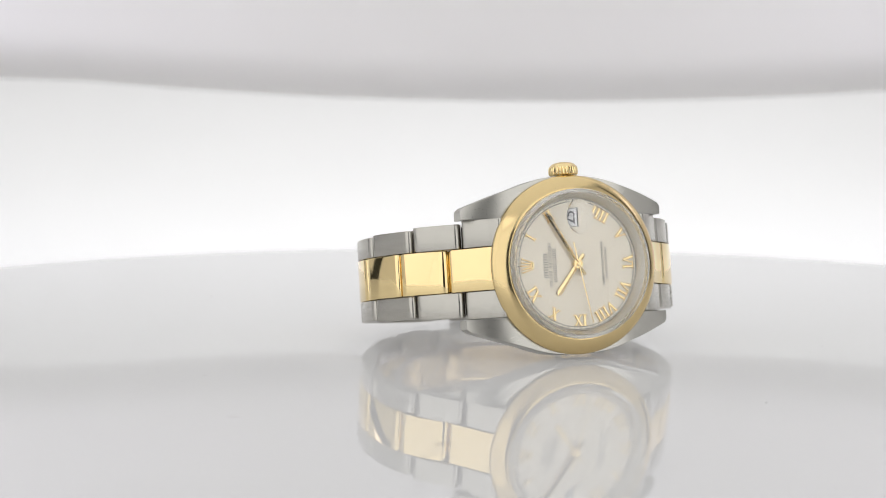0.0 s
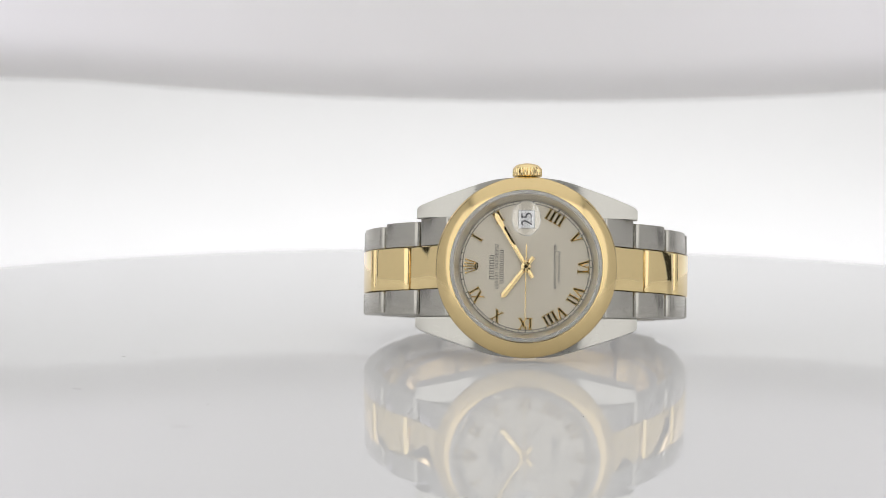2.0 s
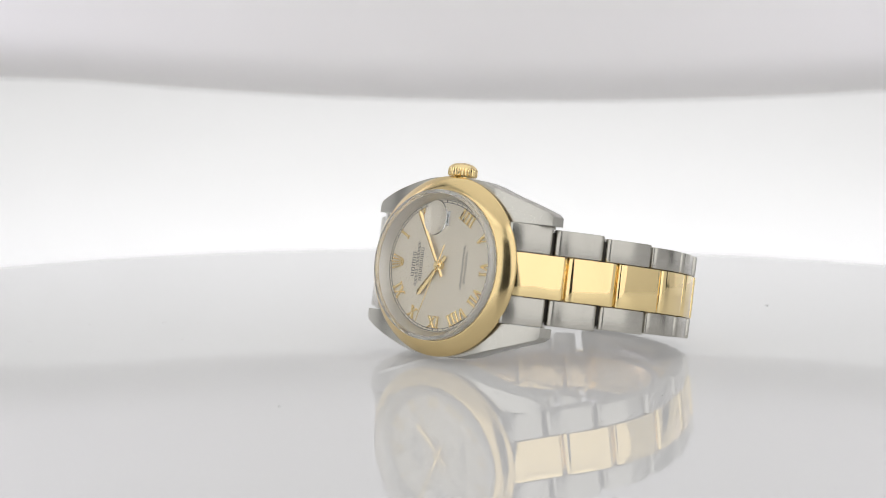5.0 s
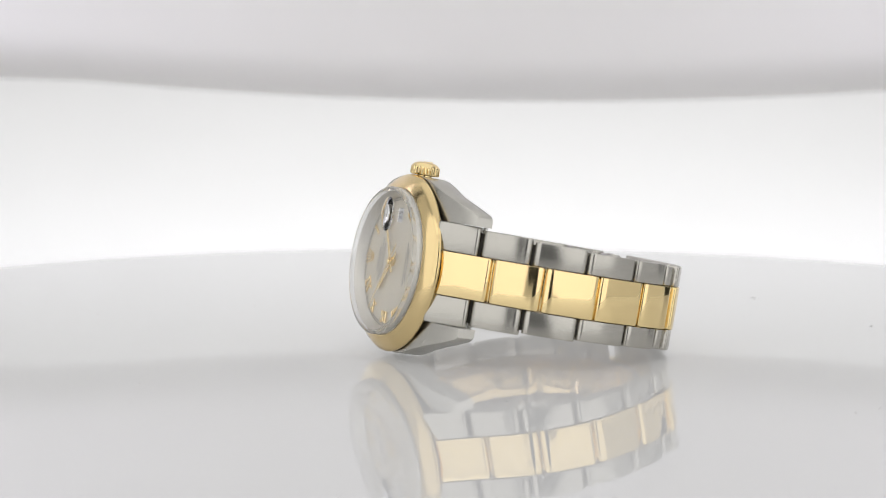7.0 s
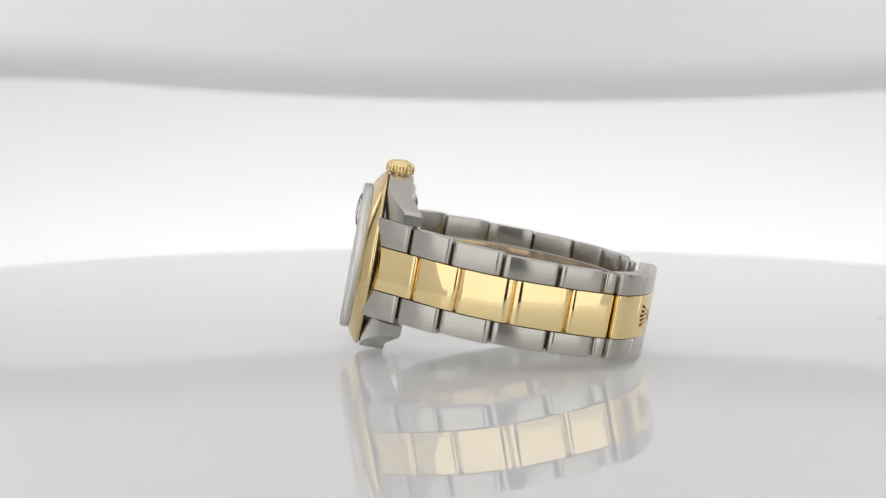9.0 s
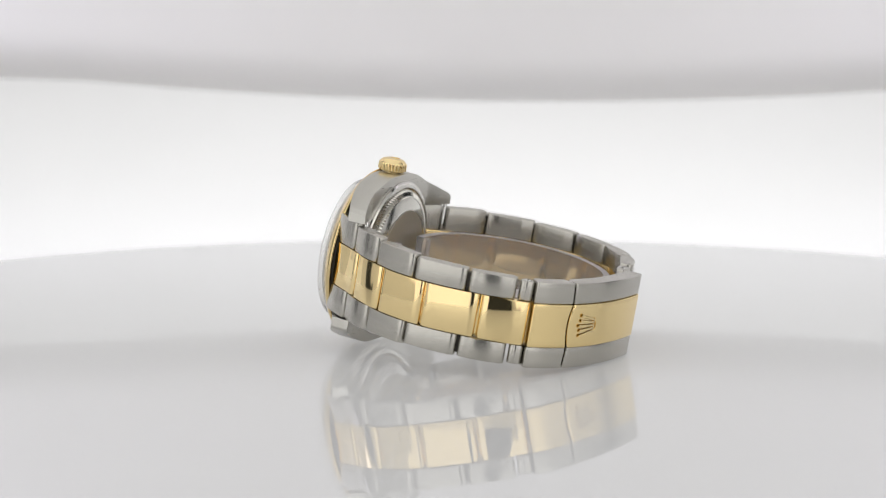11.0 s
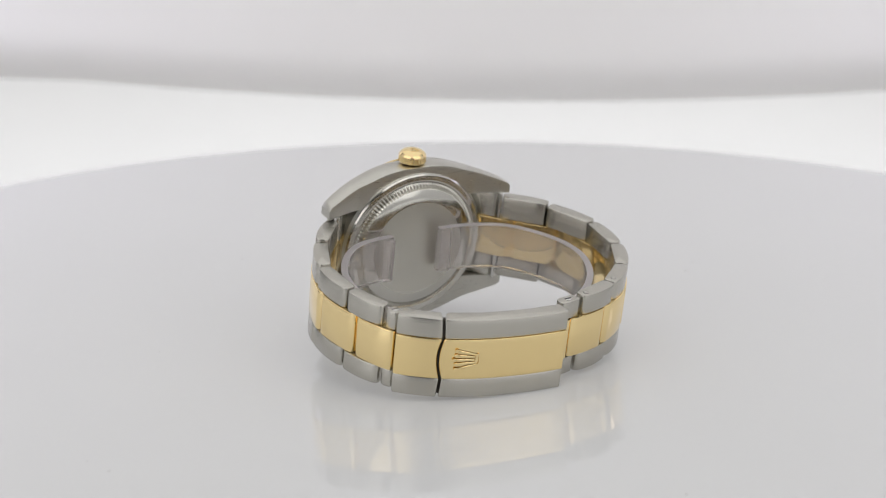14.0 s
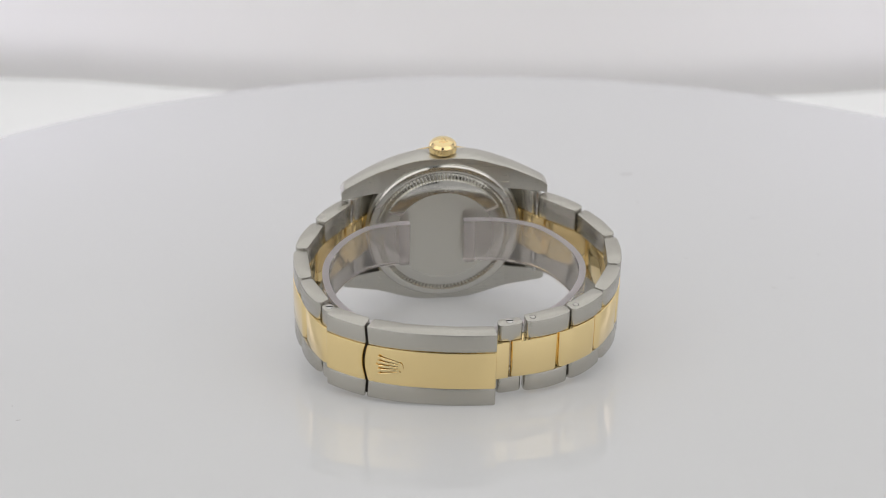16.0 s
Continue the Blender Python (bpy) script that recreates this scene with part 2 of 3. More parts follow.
def build_turntable():
    table = new("turntable")
    tagged(table, "round white glossy acrylic turntable glowing as if lit from below, slightly dusty", "turntable")
    bm = bmesh.new()
    prof = [(0, 0), (0.1865, 0), (0.1880, -0.0006), (0.1886, -0.002), (0.1886, -0.0085), (0.1875, -0.0100), (0, -0.0100)]
    n = 160
    rings = [[bm.verts.new((r * math.cos(2 * math.pi * k / n), r * math.sin(2 * math.pi * k / n), z)) for k in range(n)] if r else
             [bm.verts.new((0, 0, z))] for r, z in prof]
    for a, b in zip(rings, rings[1:]):
        for k in range(n):
            l = (k + 1) % n
            if len(a) == 1:
                bm.faces.new((a[0], b[k], b[l]))
            elif len(b) == 1:
                bm.faces.new((a[k], a[l], b[0]))
            else:
                bm.faces.new((a[k], b[k], b[l], a[l]))
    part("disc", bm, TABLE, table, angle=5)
    bm = bmesh.new()
    bmesh.ops.create_cone(bm, cap_ends=True, segments=48, radius1=0.05, radius2=0.05, depth=0.09, matrix=Matrix.Translation((0, 0, -0.055)))
    part("spindle", bm, TENT, table, "white turntable spindle")
    # crumbs of dust and lint
    rnd = random.Random(4)
    bm = bmesh.new()
    for _ in range(22):
        a, r = rnd.uniform(0, 2 * math.pi), 0.05 + 0.125 * math.sqrt(rnd.random())
        size = rnd.choice([0.00008, 0.0001, 0.00013, 0.00018])
        long = rnd.choice([1, 1, 1.5, 3, 6])
        m = pose(r * math.cos(a), r * math.sin(a), size * 0.3, 0, 0, rnd.uniform(0, 360)) @ Matrix.Diagonal((size * long, size, size * 0.5, 1))
        bmesh.ops.create_icosphere(bm, subdivisions=1, radius=1, matrix=m)
    # lint and a smear: place, length, width and turn
    for x, y, length, width, turn in ((-0.069, -0.069, 2.6, 0.3, 8), (-0.071, -0.031, 1.6, 0.2, 25), (-0.066, -0.0256, 1.3, 0.3, -20), (-0.0485, -0.0442, 0.5, 0.5, 0),
                                      (-0.0415, -0.0806, 0.6, 0.4, 0), (-0.041, -0.1013, 3.6, 0.8, 4), (-0.080, -0.045, 1.0, 0.25, 60)):
        m = pose(x, y, 0.00002, 0, 0, turn) @ Matrix.Diagonal((length * MM / 2, width * MM / 2, 0.00003, 1))
        bmesh.ops.create_icosphere(bm, subdivisions=2, radius=1, matrix=m)
    tagged(part("dust", bm, DUST, table, "scattered grey dust crumbs"), kind="stuff")
    return table


# ---------- the watch ----------
def mirror(pts, sx=1, sz=1):
    return [(x * sx, z * sz) for x, z in pts]


def case_mesh():
    """The middle case with its four lugs, built in columns from side to side."""
    bm = bmesh.new()
    # upper outline from the crown to the lug tip: x, z
    top = [(0, 18.0), (3.5, 18.0), (6.4, 17.65), (9.2, 16.9), (11.9, 15.95), (14.6, 15.1), (17.3, 14.2), (20.0, 13.2), (21.7, 12.55), (22.3, 11.9)]

    def front(x):
        x = abs(x)
        return 1.72 if x < 10 else 1.72 + 3.98 * ((x - 10) / 12.4) ** 1.7

    def back(x):
        x = abs(x)
        return 6.8 if x < 14 else 6.8 + 2.5 * ((x - 14) / 8.4) ** 1.2
    # evenly spaced columns with the corners eased
    dense = np.linspace(0, 22.3, 61)
    height = np.interp(dense, [x for x, _ in top], [z for _, z in top])
    for _ in range(6):
        height[1:-3] = (height[[1, *range(1, 57)]] + 2 * height[1:-3] + height[2:-2]) / 4
    top = list(zip(dense.tolist(), height.tolist()))
    half = [x for x, _ in top]
    xs = [-x for x in reversed(half[1:])] + half
    for sz in (1, -1):
        cols = []
        for x in xs:
            z = np.interp(abs(x), half, [v for _, v in top])
            zi = max(10.05, math.sqrt(max(0.0, 15.0 ** 2 - x * x)))
            f, b, bv = front(x), back(x), 0.28
            ring = [(zi, f), (z - 1.0, f), (z - bv * 0.35, f + bv * 0.3), (z, f + bv * 1.2), (z, b - bv), (z - bv * 0.35, b - bv * 0.3), (z - 1.1, b), (zi, b)]
            cols.append((zi, [bm.verts.new((x * MM, yy * MM, zz * sz * MM)) for zz, yy in ring]))
        for (za, a), (zb, b) in zip(cols, cols[1:]):
            for k in range(8):
                l = (k + 1) % 8
                bm.faces.new((a[k], a[l], b[l], b[k]))
        bm.faces.new(cols[0][1])
        bm.faces.new(cols[-1][1])
    return bm


ROMAN = {1: "I", 2: "II", 4: "IIII", 5: "V", 6: "VI", 7: "VII", 8: "VIII", 9: "IX", 10: "X", 11: "XI"}


def stroke(bm, p, q, w, place, h=0.32):
    """A flat-topped bar from p to q, w wide, in mm."""
    p, q = Vector(p), Vector(q)
    d = (q - p).normalized()
    n = Vector((-d.y, d.x)) * w / 2
    e = min(0.28 * w, 0.11)
    m = n * (1 - 2 * e / w)
    rings = [([p - n, q - n, q + n, p + n], 0), ([p - n, q - n, q + n, p + n], h - e), ([p - m + d * e, q - m - d * e, q + m - d * e, p + m + d * e], h)]
    rings = [[bm.verts.new(Vector(place(v.x, v.y, z)) * MM) for v in ring] for ring, z in rings]
    for a, b in zip(rings, rings[1:]):
        for k in range(4):
            l = (k + 1) % 4
            bm.faces.new((a[k], a[l], b[l], b[k]))
    bm.faces.new(rings[0])
    bm.faces.new(rings[-1])


def numeral(text, phi):
    bm = bmesh.new()
    c, s = math.cos(phi), math.sin(phi)

    def place(a, b, h):  # a along the clock's turn, b outwards
        r = 11.35 + b
        return (-c * r + s * a, -0.04 - h, s * r + c * a)
    width = {"I": 1.0, "V": 1.85, "X": 1.9}
    total = sum(width[ch] for ch in text)
    x, hh = -total / 2, 1.08
    for ch in text:
        w = width[ch]
        m = x + w / 2
        if ch == "I":
            stroke(bm, (m, -hh), (m, hh), 0.48, place)
            for e in (-hh, hh):
                stroke(bm, (m - 0.42, e), (m + 0.42, e), 0.2, place, 0.24)
        elif ch == "V":
            stroke(bm, (m - 0.62, hh), (m, -hh), 0.52, place)
            stroke(bm, (m + 0.62, hh), (m, -hh), 0.26, place)
            for e in (-0.62, 0.62):
                stroke(bm, (m + e - 0.36, hh), (m + e + 0.36, hh), 0.2, place, 0.24)
        else:
            stroke(bm, (m - 0.62, hh), (m + 0.62, -hh), 0.52, place)
            stroke(bm, (m + 0.62, hh), (m - 0.62, -hh), 0.26, place)
            for e in (-0.62, 0.62):
                for z in (-hh, hh):
                    stroke(bm, (m + e - 0.34, z), (m + e + 0.34, z), 0.2, place, 0.24)
        x += w
    return bm


def crown_emblem(place, size, h, spread=15, thick=0.085):
    """Five prongs with small knobs on an oval foot."""
    bm = bmesh.new()
    for k, a in enumerate((-2 * spread, -spread, 0, spread, 2 * spread)):
        u, v = math.sin(radians(a)), math.cos(radians(a))
        tall = size * (1.0 if k % 2 == 0 else 0.93)
        stroke(bm, (u * 0.55 * size, 0.08 * size), (u * tall * 1.0, v * tall), thick * size, place, h)
        knob = [(u * tall + 0.085 * size * math.cos(q), v * tall + 0.085 * size * math.sin(q)) for q in np.linspace(0, 2 * math.pi, 13)[:-1]]
        prism(knob, 0, h * 1.3, h * 0.5, place, bm)
    oval = [(0.30 * size * math.cos(q), 0.02 * size + 0.13 * size * math.sin(q)) for q in np.linspace(0, 2 * math.pi, 19)[:-1]]
    hole = [(0.19 * size * math.cos(q), 0.02 * size + 0.06 * size * math.sin(q)) for q in np.linspace(0, 2 * math.pi, 19)[:-1]]
    lo = [[bm.verts.new(Vector(place(a, b, z)) * MM) for a, b in o] for o, z in ((oval, 0), (oval, h), (hole, h), (hole, 0))]
    for a, b in zip(lo, lo[1:]):
        for k in range(18):
            l = (k + 1) % 18
            bm.faces.new((a[k], a[l], b[l], b[k]))
    return bm


def hand_outline(tip_r, tail, w_root, w_tip):
    return [(-w_root / 2, -tail), (w_root / 2, -tail), (w_root / 2, tip_r * 0.1), (w_tip / 2, tip_r - w_tip * 0.6), (0, tip_r), (-w_tip / 2, tip_r - w_tip * 0.6), (-w_root / 2, tip_r * 0.1)]


def print_text(words, u, v, height, length, mat, parent, name, label="", y=-0.06):
    """Flat print; it reads from the 9 towards the 3, centred at x = u, z = v (mm)."""
    cu = bpy.data.curves.new(name, "FONT")
    cu.body, cu.align_x, cu.align_y, cu.size = words, "CENTER", "CENTER", 1.0
    cu.extrude = 0.0
    ob = bpy.data.objects.new(name, cu)
    scene.collection.objects.link(ob)
    bpy.context.view_layer.update()
    me = bpy.data.meshes.new_from_object(ob)
    bpy.data.objects.remove(ob)
    pts = np.array([v_.co[:] for v_ in me.vertices])
    lo, hi = pts.min(0), pts.max(0)
    for vert in me.vertices:
        a = (vert.co.x - (lo[0] + hi[0]) / 2) / (hi[0] - lo[0]) * length
        b = (vert.co.y - (lo[1] + hi[1]) / 2) / (hi[1] - lo[1]) * height
        vert.co = Vector((u - b, y, v + a)) * MM
    me.materials.append(mat)
    made = new(name, me)
    made.parent = parent
    if label:
        tagged(made, label)
    return made


def print_bars(counts, u, v, height, length, mat, parent, name, label):
    """Plain upright bars the size of a line of small print."""
    bm = bmesh.new()
    cells = sum(counts) + 0.8 * (len(counts) - 1)
    step = length / cells
    z = v - length / 2
    for n, count in enumerate(counts):
        for _ in range(count):
            for lo, hi in ((0.10, 0.25), (0.62, 0.77)):
                q = [(u - height / 2, z + lo * step), (u + height / 2, z + lo * step), (u + height / 2, z + hi * step), (u - height / 2, z + hi * step)]
                bm.faces.new([bm.verts.new(Vector((a, -0.06, b)) * MM) for a, b in q])
            for off in (-0.5, 0.43):
                q = [(u + off * height, z + 0.08 * step), (u + (off + 0.07) * height, z + 0.08 * step), (u + (off + 0.07) * height, z + 0.8 * step), (u + off * height, z + 0.8 * step)]
                bm.faces.new([bm.verts.new(Vector((a, -0.064, b)) * MM) for a, b in q])
            z += step
        z += 0.8 * step
    return part(name, bm, mat, parent, label)


def build_watch():
    watch = new("wristwatch")
    watch.matrix_world = table_pose(0) @ WATCH_BASE
    tagged(watch, "steel and yellow gold wristwatch standing on its side", "watch")

    def add(name, bm, mat, label="", angle=35, parent=None):
        ob = part(name, bm, mat, parent or watch, label, angle)
        if parent is None:
            ob.location = -REST
        return ob

    add("case", case_mesh(), STEEL_TOP, "satin steel middle case with four lugs", 28)
    add("case_ring", lathe([(13.6, 1.85), (16.9, 1.85), (17.1, 2.0), (17.1, 6.5), (16.4, 7.0), (13.6, 7.0)]), BACK, "satin steel ring round the case")
    add("bezel", lathe([(14.95, 1.45), (14.9, -0.9), (14.96, -1.08), (15.12, -1.16), (15.35, -1.1), (15.9, -0.82), (16.5, -0.44), (17.1, 0.0), (17.65, 0.46), (18.0, 0.85), (18.14, 1.12), (18.15, 1.36), (18.05, 1.5), (14.95, 1.5)], 160),
        GOLD_BEZEL, "smooth domed yellow gold bezel", 50)
    # dark ring drawn as the shade in the gap under the bezel
    add("bezel_shade_ring", lathe([(15.2, 1.45), (17.5, 1.48), (17.5, 1.9), (15.2, 1.9)], 96), DARK, "dark ring standing for the shaded gap under the bezel")
    add("rehaut", lathe([(14.9, -0.95), (14.9, 0.3), (13.3, 0.3), (13.3, -0.03), (13.36, -0.12), (14.2, -1.9), (14.3, -2.0), (14.45, -1.6), (14.45, -0.95), (14.9, -0.95)], 128), REHAUT, "polished steel inner flange", 30)
    dial = add("dial", lathe([(0, -0.01), (13.45, -0.01), (13.45, 0.5), (0, 0.5)], 96), DIAL, "champagne silver sunburst dial")
    # minute track
    bm = bmesh.new()
    for r0, r1 in ((12.60, 12.71), (13.11, 13.22)):
        ring = [[bm.verts.new((r * MM * math.cos(a), -0.00005, r * MM * math.sin(a))) for a in np.linspace(0, 2 * math.pi, 121)[:-1]] for r in (r0, r1)]
        for k in range(120):
            l = (k + 1) % 120
            bm.faces.new((ring[0][k], ring[1][k], ring[1][l], ring[0][l]))
    for k in range(60):
        a = 2 * math.pi * k / 60
        w = 0.2 if k % 5 == 0 else 0.13
        c, s = math.cos(a), math.sin(a)
        q = [(12.66, -w / 2), (13.16, -w / 2), (13.16, w / 2), (12.66, w / 2)]
        bm.faces.new([bm.verts.new((( c * r - s * t_) * MM, -0.00006, (s * r + c * t_) * MM)) for r, t_ in q])
    add("minute_track", bm, INK, "fine dark printed minute track", parent=dial)
    for h, text in ROMAN.items():
        add("hour_marker", numeral(text, radians(30 * h)), GOLD, f"raised gold Roman numeral {text}", 20, parent=dial)
    add("emblem", crown_emblem(lambda a, b, h: (-9.8 - b, -0.04 - h, a), 2.55, 0.32, 16), GOLD, "raised gold emblem with five prongs", 30, parent=dial)
    print_bars((5,), -6.85, -0.1, 0.85, 5.2, INK, dial, "print_line", "dark bars of bold print")
    print_bars((6, 9), -5.85, 0.0, 0.62, 9.0, INK, dial, "print_line", "dark bars of small print")
    print_bars((8,), -4.85, 0.0, 0.75, 6.9, INK, dial, "print_line", "dark bars of print")
    print_text("SUPERLATIVE CHRONOMETER", 5.75, 0.0, 0.5, 8.8, INK, dial, "small_print")
    print_text("OFFICIALLY CERTIFIED", 6.55, 0.0, 0.5, 6.4, INK, dial, "small_print")
    for z, wd in ((2.6, "SWISS"), (-2.6, "MADE")):
        print_text(wd, 12.3, z, 0.3, 1.3, INK, dial, "small_print")
    # date window
    frame_o = [(-1.15, 8.05), (1.15, 8.05), (1.15, 11.0), (-1.15, 11.0)]
    bm = bmesh.new()
    outer = [bm.verts.new((a * MM, -0.00012, b * MM)) for a, b in frame_o]
    inner_ = [bm.verts.new((a * MM * 0.9, -0.00005, (9.52 + (b - 9.52) * 0.92) * MM)) for a, b in frame_o]
    for k in range(4):
        l = (k + 1) % 4
        bm.faces.new((outer[k], outer[l], inner_[l], inner_[k]))
    add("date_frame", bm, POLISHED, parent=dial)
    bm = bmesh.new()
    bm.faces.new([bm.verts.new((a * MM * 0.92, -0.00004, (9.52 + (b - 9.52) * 0.94) * MM)) for a, b in frame_o])
    disc = add("date_disc", bm, WHITE_CARD, "white date disc", parent=dial)
    print_text("25", 0.0, 9.5, 1.5, 1.95, INK, dial, "date_digits", "black date numerals 25", y=-0.10)

    # hands
    def hand(name, outline, phi, y, label, thick=0.24):
        c, s = math.cos(phi), math.sin(phi)

        def place(a, b, h):
            return Vector((-c * b + s * a, y - h, s * b + c * a)) * MM
        # a roof with its ridge along the middle
        bm = bmesh.new()
        low, high = [[bm.verts.new(place(a, b, h)) for a, b in outline] for h in (0, 0.05)]
        count = len(outline)
        for k in range(count):
            bm.faces.new((low[k], low[(k + 1) % count], high[(k + 1) % count], high[k]))
        bm.faces.new(low)
        tail, peak = bm.verts.new(place(0, outline[0][1], thick)), bm.verts.new(place(0, outline[3][1] - 0.3, thick))
        bm.faces.new((high[0], high[1], tail))
        bm.faces.new((high[1], high[2], high[3], peak, tail))
        bm.faces.new((high[3], high[4], peak))
        bm.faces.new((high[4], high[5], peak))
        bm.faces.new((high[5], high[6], high[0], tail, peak))
        return add(name, bm, GOLD, label, 20)
    hand("hour_hand", hand_outline(7.9, 2.4, 0.85, 1.15), radians(307.6), -0.45, "gold baton hour hand")
    hand("minute_hand", hand_outline(12.3, 2.6, 0.75, 0.95), radians(59.3), -0.78, "gold baton minute hand")
    sec = new("second_hand", finish(prism([(-0.12, -4.4), (0.12, -4.4), (0.09, 12.2), (-0.09, 12.2)], 0, 0.1, 0.02, lambda a, b, h: (-b, -1.05 - h, a)), "second_hand", GOLD))
    sec.parent = watch
    tagged(sec, "thin gold seconds hand")
    bm = lathe([(0, -1.45), (0.35, -1.45), (0.5, -1.3), (0.5, -1.0), (0.95, -0.95), (1.0, -0.4), (1.0, 0)], 32)
    add("hand_hub", bm, GOLD)
    crystal = add("crystal", lathe([(0, -2.75), (14.3, -2.75), (14.3, -2.98), (14.2, -3.05), (0, -3.05)], 128), CRYSTAL, "clear flat sapphire crystal", 10)
    crystal.visible_shadow = False
    # magnifier over the date
    bm = bmesh.new()
    rings = []
    n = 48
    for u in (1.0, 0.97, 0.85, 0.65, 0.4, 0.15):
        hgt = 0.15 + 0.75 * (1 - u * u) if u < 1 else 0.0
        rings.append([bm.verts.new((2.9 * u * math.cos(q) * MM, (-3.052 - hgt) * MM, (9.4 + 3.5 * u * math.sin(q)) * MM)) for q in np.linspace(0, 2 * math.pi, n + 1)[:-1]])
    for a, b in zip(rings, rings[1:]):
        for k in range(n):
            l = (k + 1) % n
            bm.faces.new((a[k], a[l], b[l], b[k]))
    bm.faces.new(rings[-1])
    bm.faces.new(rings[0])
    lens = add("date_magnifier", bm, SAPPHIRE, "bulging clear magnifier over the date", 40, parent=crystal)
    lens.visible_shadow = False
    rim = add("crystal_rim", lathe([(14.31, -2.72), (14.34, -2.99), (14.5, -3.0), (14.9, -2.85), (15.05, -2.65), (15.08, -1.35), (14.85, -1.2), (14.82, -1.0), (14.52, -1.0), (14.5, -1.6), (14.31, -2.72)], 128), CRYSTAL_RIM, "translucent rim of the crystal", 30, parent=crystal)
    rim.visible_shadow = False

    # winding crown
    bm = bmesh.new()
    n, rings = 96, []
    prof = [(0.0, 21.05), (1.2, 21.0), (2.1, 20.78), (2.6, 20.42), (2.88, 20.05), (2.95, 19.95), (3.0, 19.6), (3.0, 18.5), (2.6, 18.25), (1.6, 18.2), (1.6, 17.0)]
    for r, z in prof:
        if r == 0:
            rings.append([bm.verts.new((0, 3.7 * MM, z * MM))])
            continue
        ring = []
        for k in range(n):
            a = 2 * math.pi * k / n
            rr = r - (0.32 * (0.5 + 0.5 * math.cos(24 * a)) ** 2 if 18.3 < z < 19.8 else 0)
            ring.append(bm.verts.new((rr * math.cos(a) * MM, (3.7 + rr * math.sin(a)) * MM, z * MM)))
        rings.append(ring)
    for a, b in zip(rings, rings[1:]):
        for k in range(n):
            l = (k + 1) % n
            if len(a) == 1:
                bm.faces.new((a[0], b[k], b[l]))
            else:
                bm.faces.new((a[k], a[l], b[l], b[k]))
    wind = add("winding_crown", bm, GOLD, "fluted yellow gold winding crown", 40)
    add("crown_mark", crown_emblem(lambda a, b, h: (-a, 3.3 + b, 20.98 + h), 1.5, 0.12), GOLD_SATIN, "", 30, parent=wind)

    # case back
    back = add("case_back", lathe([(16.6, 6.5), (16.6, 7.2), (16.3, 7.5), (15.4, 7.6), (15.1, 7.6), (14.7, 7.35), (13.65, 7.7), (13.4, 8.3), (12.9, 8.5), (11.0, 9.07), (10.7, 9.1)], 128), BACK_RING, "polished domed steel case back")
    add("back_disc", lathe([(10.72, 9.05), (10.72, 9.12), (0, 9.12)], 96), BACK, "flat satin centre of the case back", parent=back)
    bm = bmesh.new()
    n, rows = 112, []
    for r, low, high in ((14.66, 7.2, 7.45), (14.45, 7.15, 8.02), (13.62, 7.5, 8.46), (13.4, 8.05, 8.46)):
        rows.append([bm.verts.new((r * math.cos(math.pi * k / n) * MM, (high if k % 2 else low) * MM, r * math.sin(math.pi * k / n) * MM)) for k in range(2 * n)])
    for a, b in zip(rows, rows[1:]):
        for k in range(2 * n):
            l = (k + 1) % (2 * n)
            bm.faces.new((a[k], a[l], b[l], b[k]))
    add("fluted_ring", bm, BACK_RING, "finely fluted steel ring", 20, parent=back)

    # bracelet
    side6 = [(15.6, 0.7), (18.4, 3.1), (21.4, 6.7), (24.3, 9.8), (28.6, 15.0), (31.0, 18.6), (33.5, 25.6), (34.0, 29.0), (33.2, 36.3), (32.2, 40.0), (28.4, 49.2), (26.0, 52.6)]
    side12 = [(-15.6, 0.7), (-18.4, 3.1), (-21.4, 6.7), (-24.3, 9.8), (-29.7, 14.6), (-32.6, 18.2), (-34.7, 25.3), (-34.95, 29.4), (-33.9, 36.6), (-32.2, 41.2), (-27.5, 48.3), (-25.0, 50.5), (-18.7, 54.3), (-15.0, 55.4), (-8.1, 56.8), (-3.0, 57.6)]
    p6, p12 = Path(side6), Path(side12)
    gold6 = [p6.near(*q) for q in ((24.2, 9.5), (30.7, 17.9), (33.5, 28.8), (31.6, 39.8), (28.2, 49.2))]
    gold12 = [p12.near(*q) for q in ((-24.2, 9.5), (-30.7, 17.9), (-34.9, 28.8), (-32.7, 39.8), (-26.9, 48.9), (-18.5, 54.4), (-8.1, 56.8))]
    lead = 3.1

    def half_width(s, total):
        return float(np.interp(s, (9, 20, 31, 42, 60), (9.95, 9.6, 9.15, 8.7, 8.55)))

    def sides(path, s0, s1, w, parent, name="side_piece", thick=2.9, lift=0.0, mat=STEEL):
        for sgn in (1, -1):
            o = link_outline(path, s0 + 0.38, s1 - 0.38, thick, 0.34, 1.1, lift, along=1.35)
            z0, z1 = (4.42, w) if sgn > 0 else (-w, -4.42)
            add(name, prism(o, z0, z1, 0.22), mat, "brushed steel side piece", 30, parent=parent)

    def links(path, gold, total):
        first = add("end_link", prism(link_outline(path, 0, gold[0] - 0.1, 3.2, 0.0, 0.8, 0, True), -4.3, 4.3, 0.15), GOLD, "gold centre of the fixed end link", 30)
        for sgn in (1, -1):
            z0, z1 = (4.42, 9.95) if sgn > 0 else (-9.95, -4.42)
            add("side_piece", prism(link_outline(path, 0, gold[0] - lead - 0.15, 3.0, 0.0, 0.8, 0, True), z0, z1, 0.22), STEEL, "brushed steel side piece", 30, parent=first)
        ends = [gold[0], *gold[1:]]
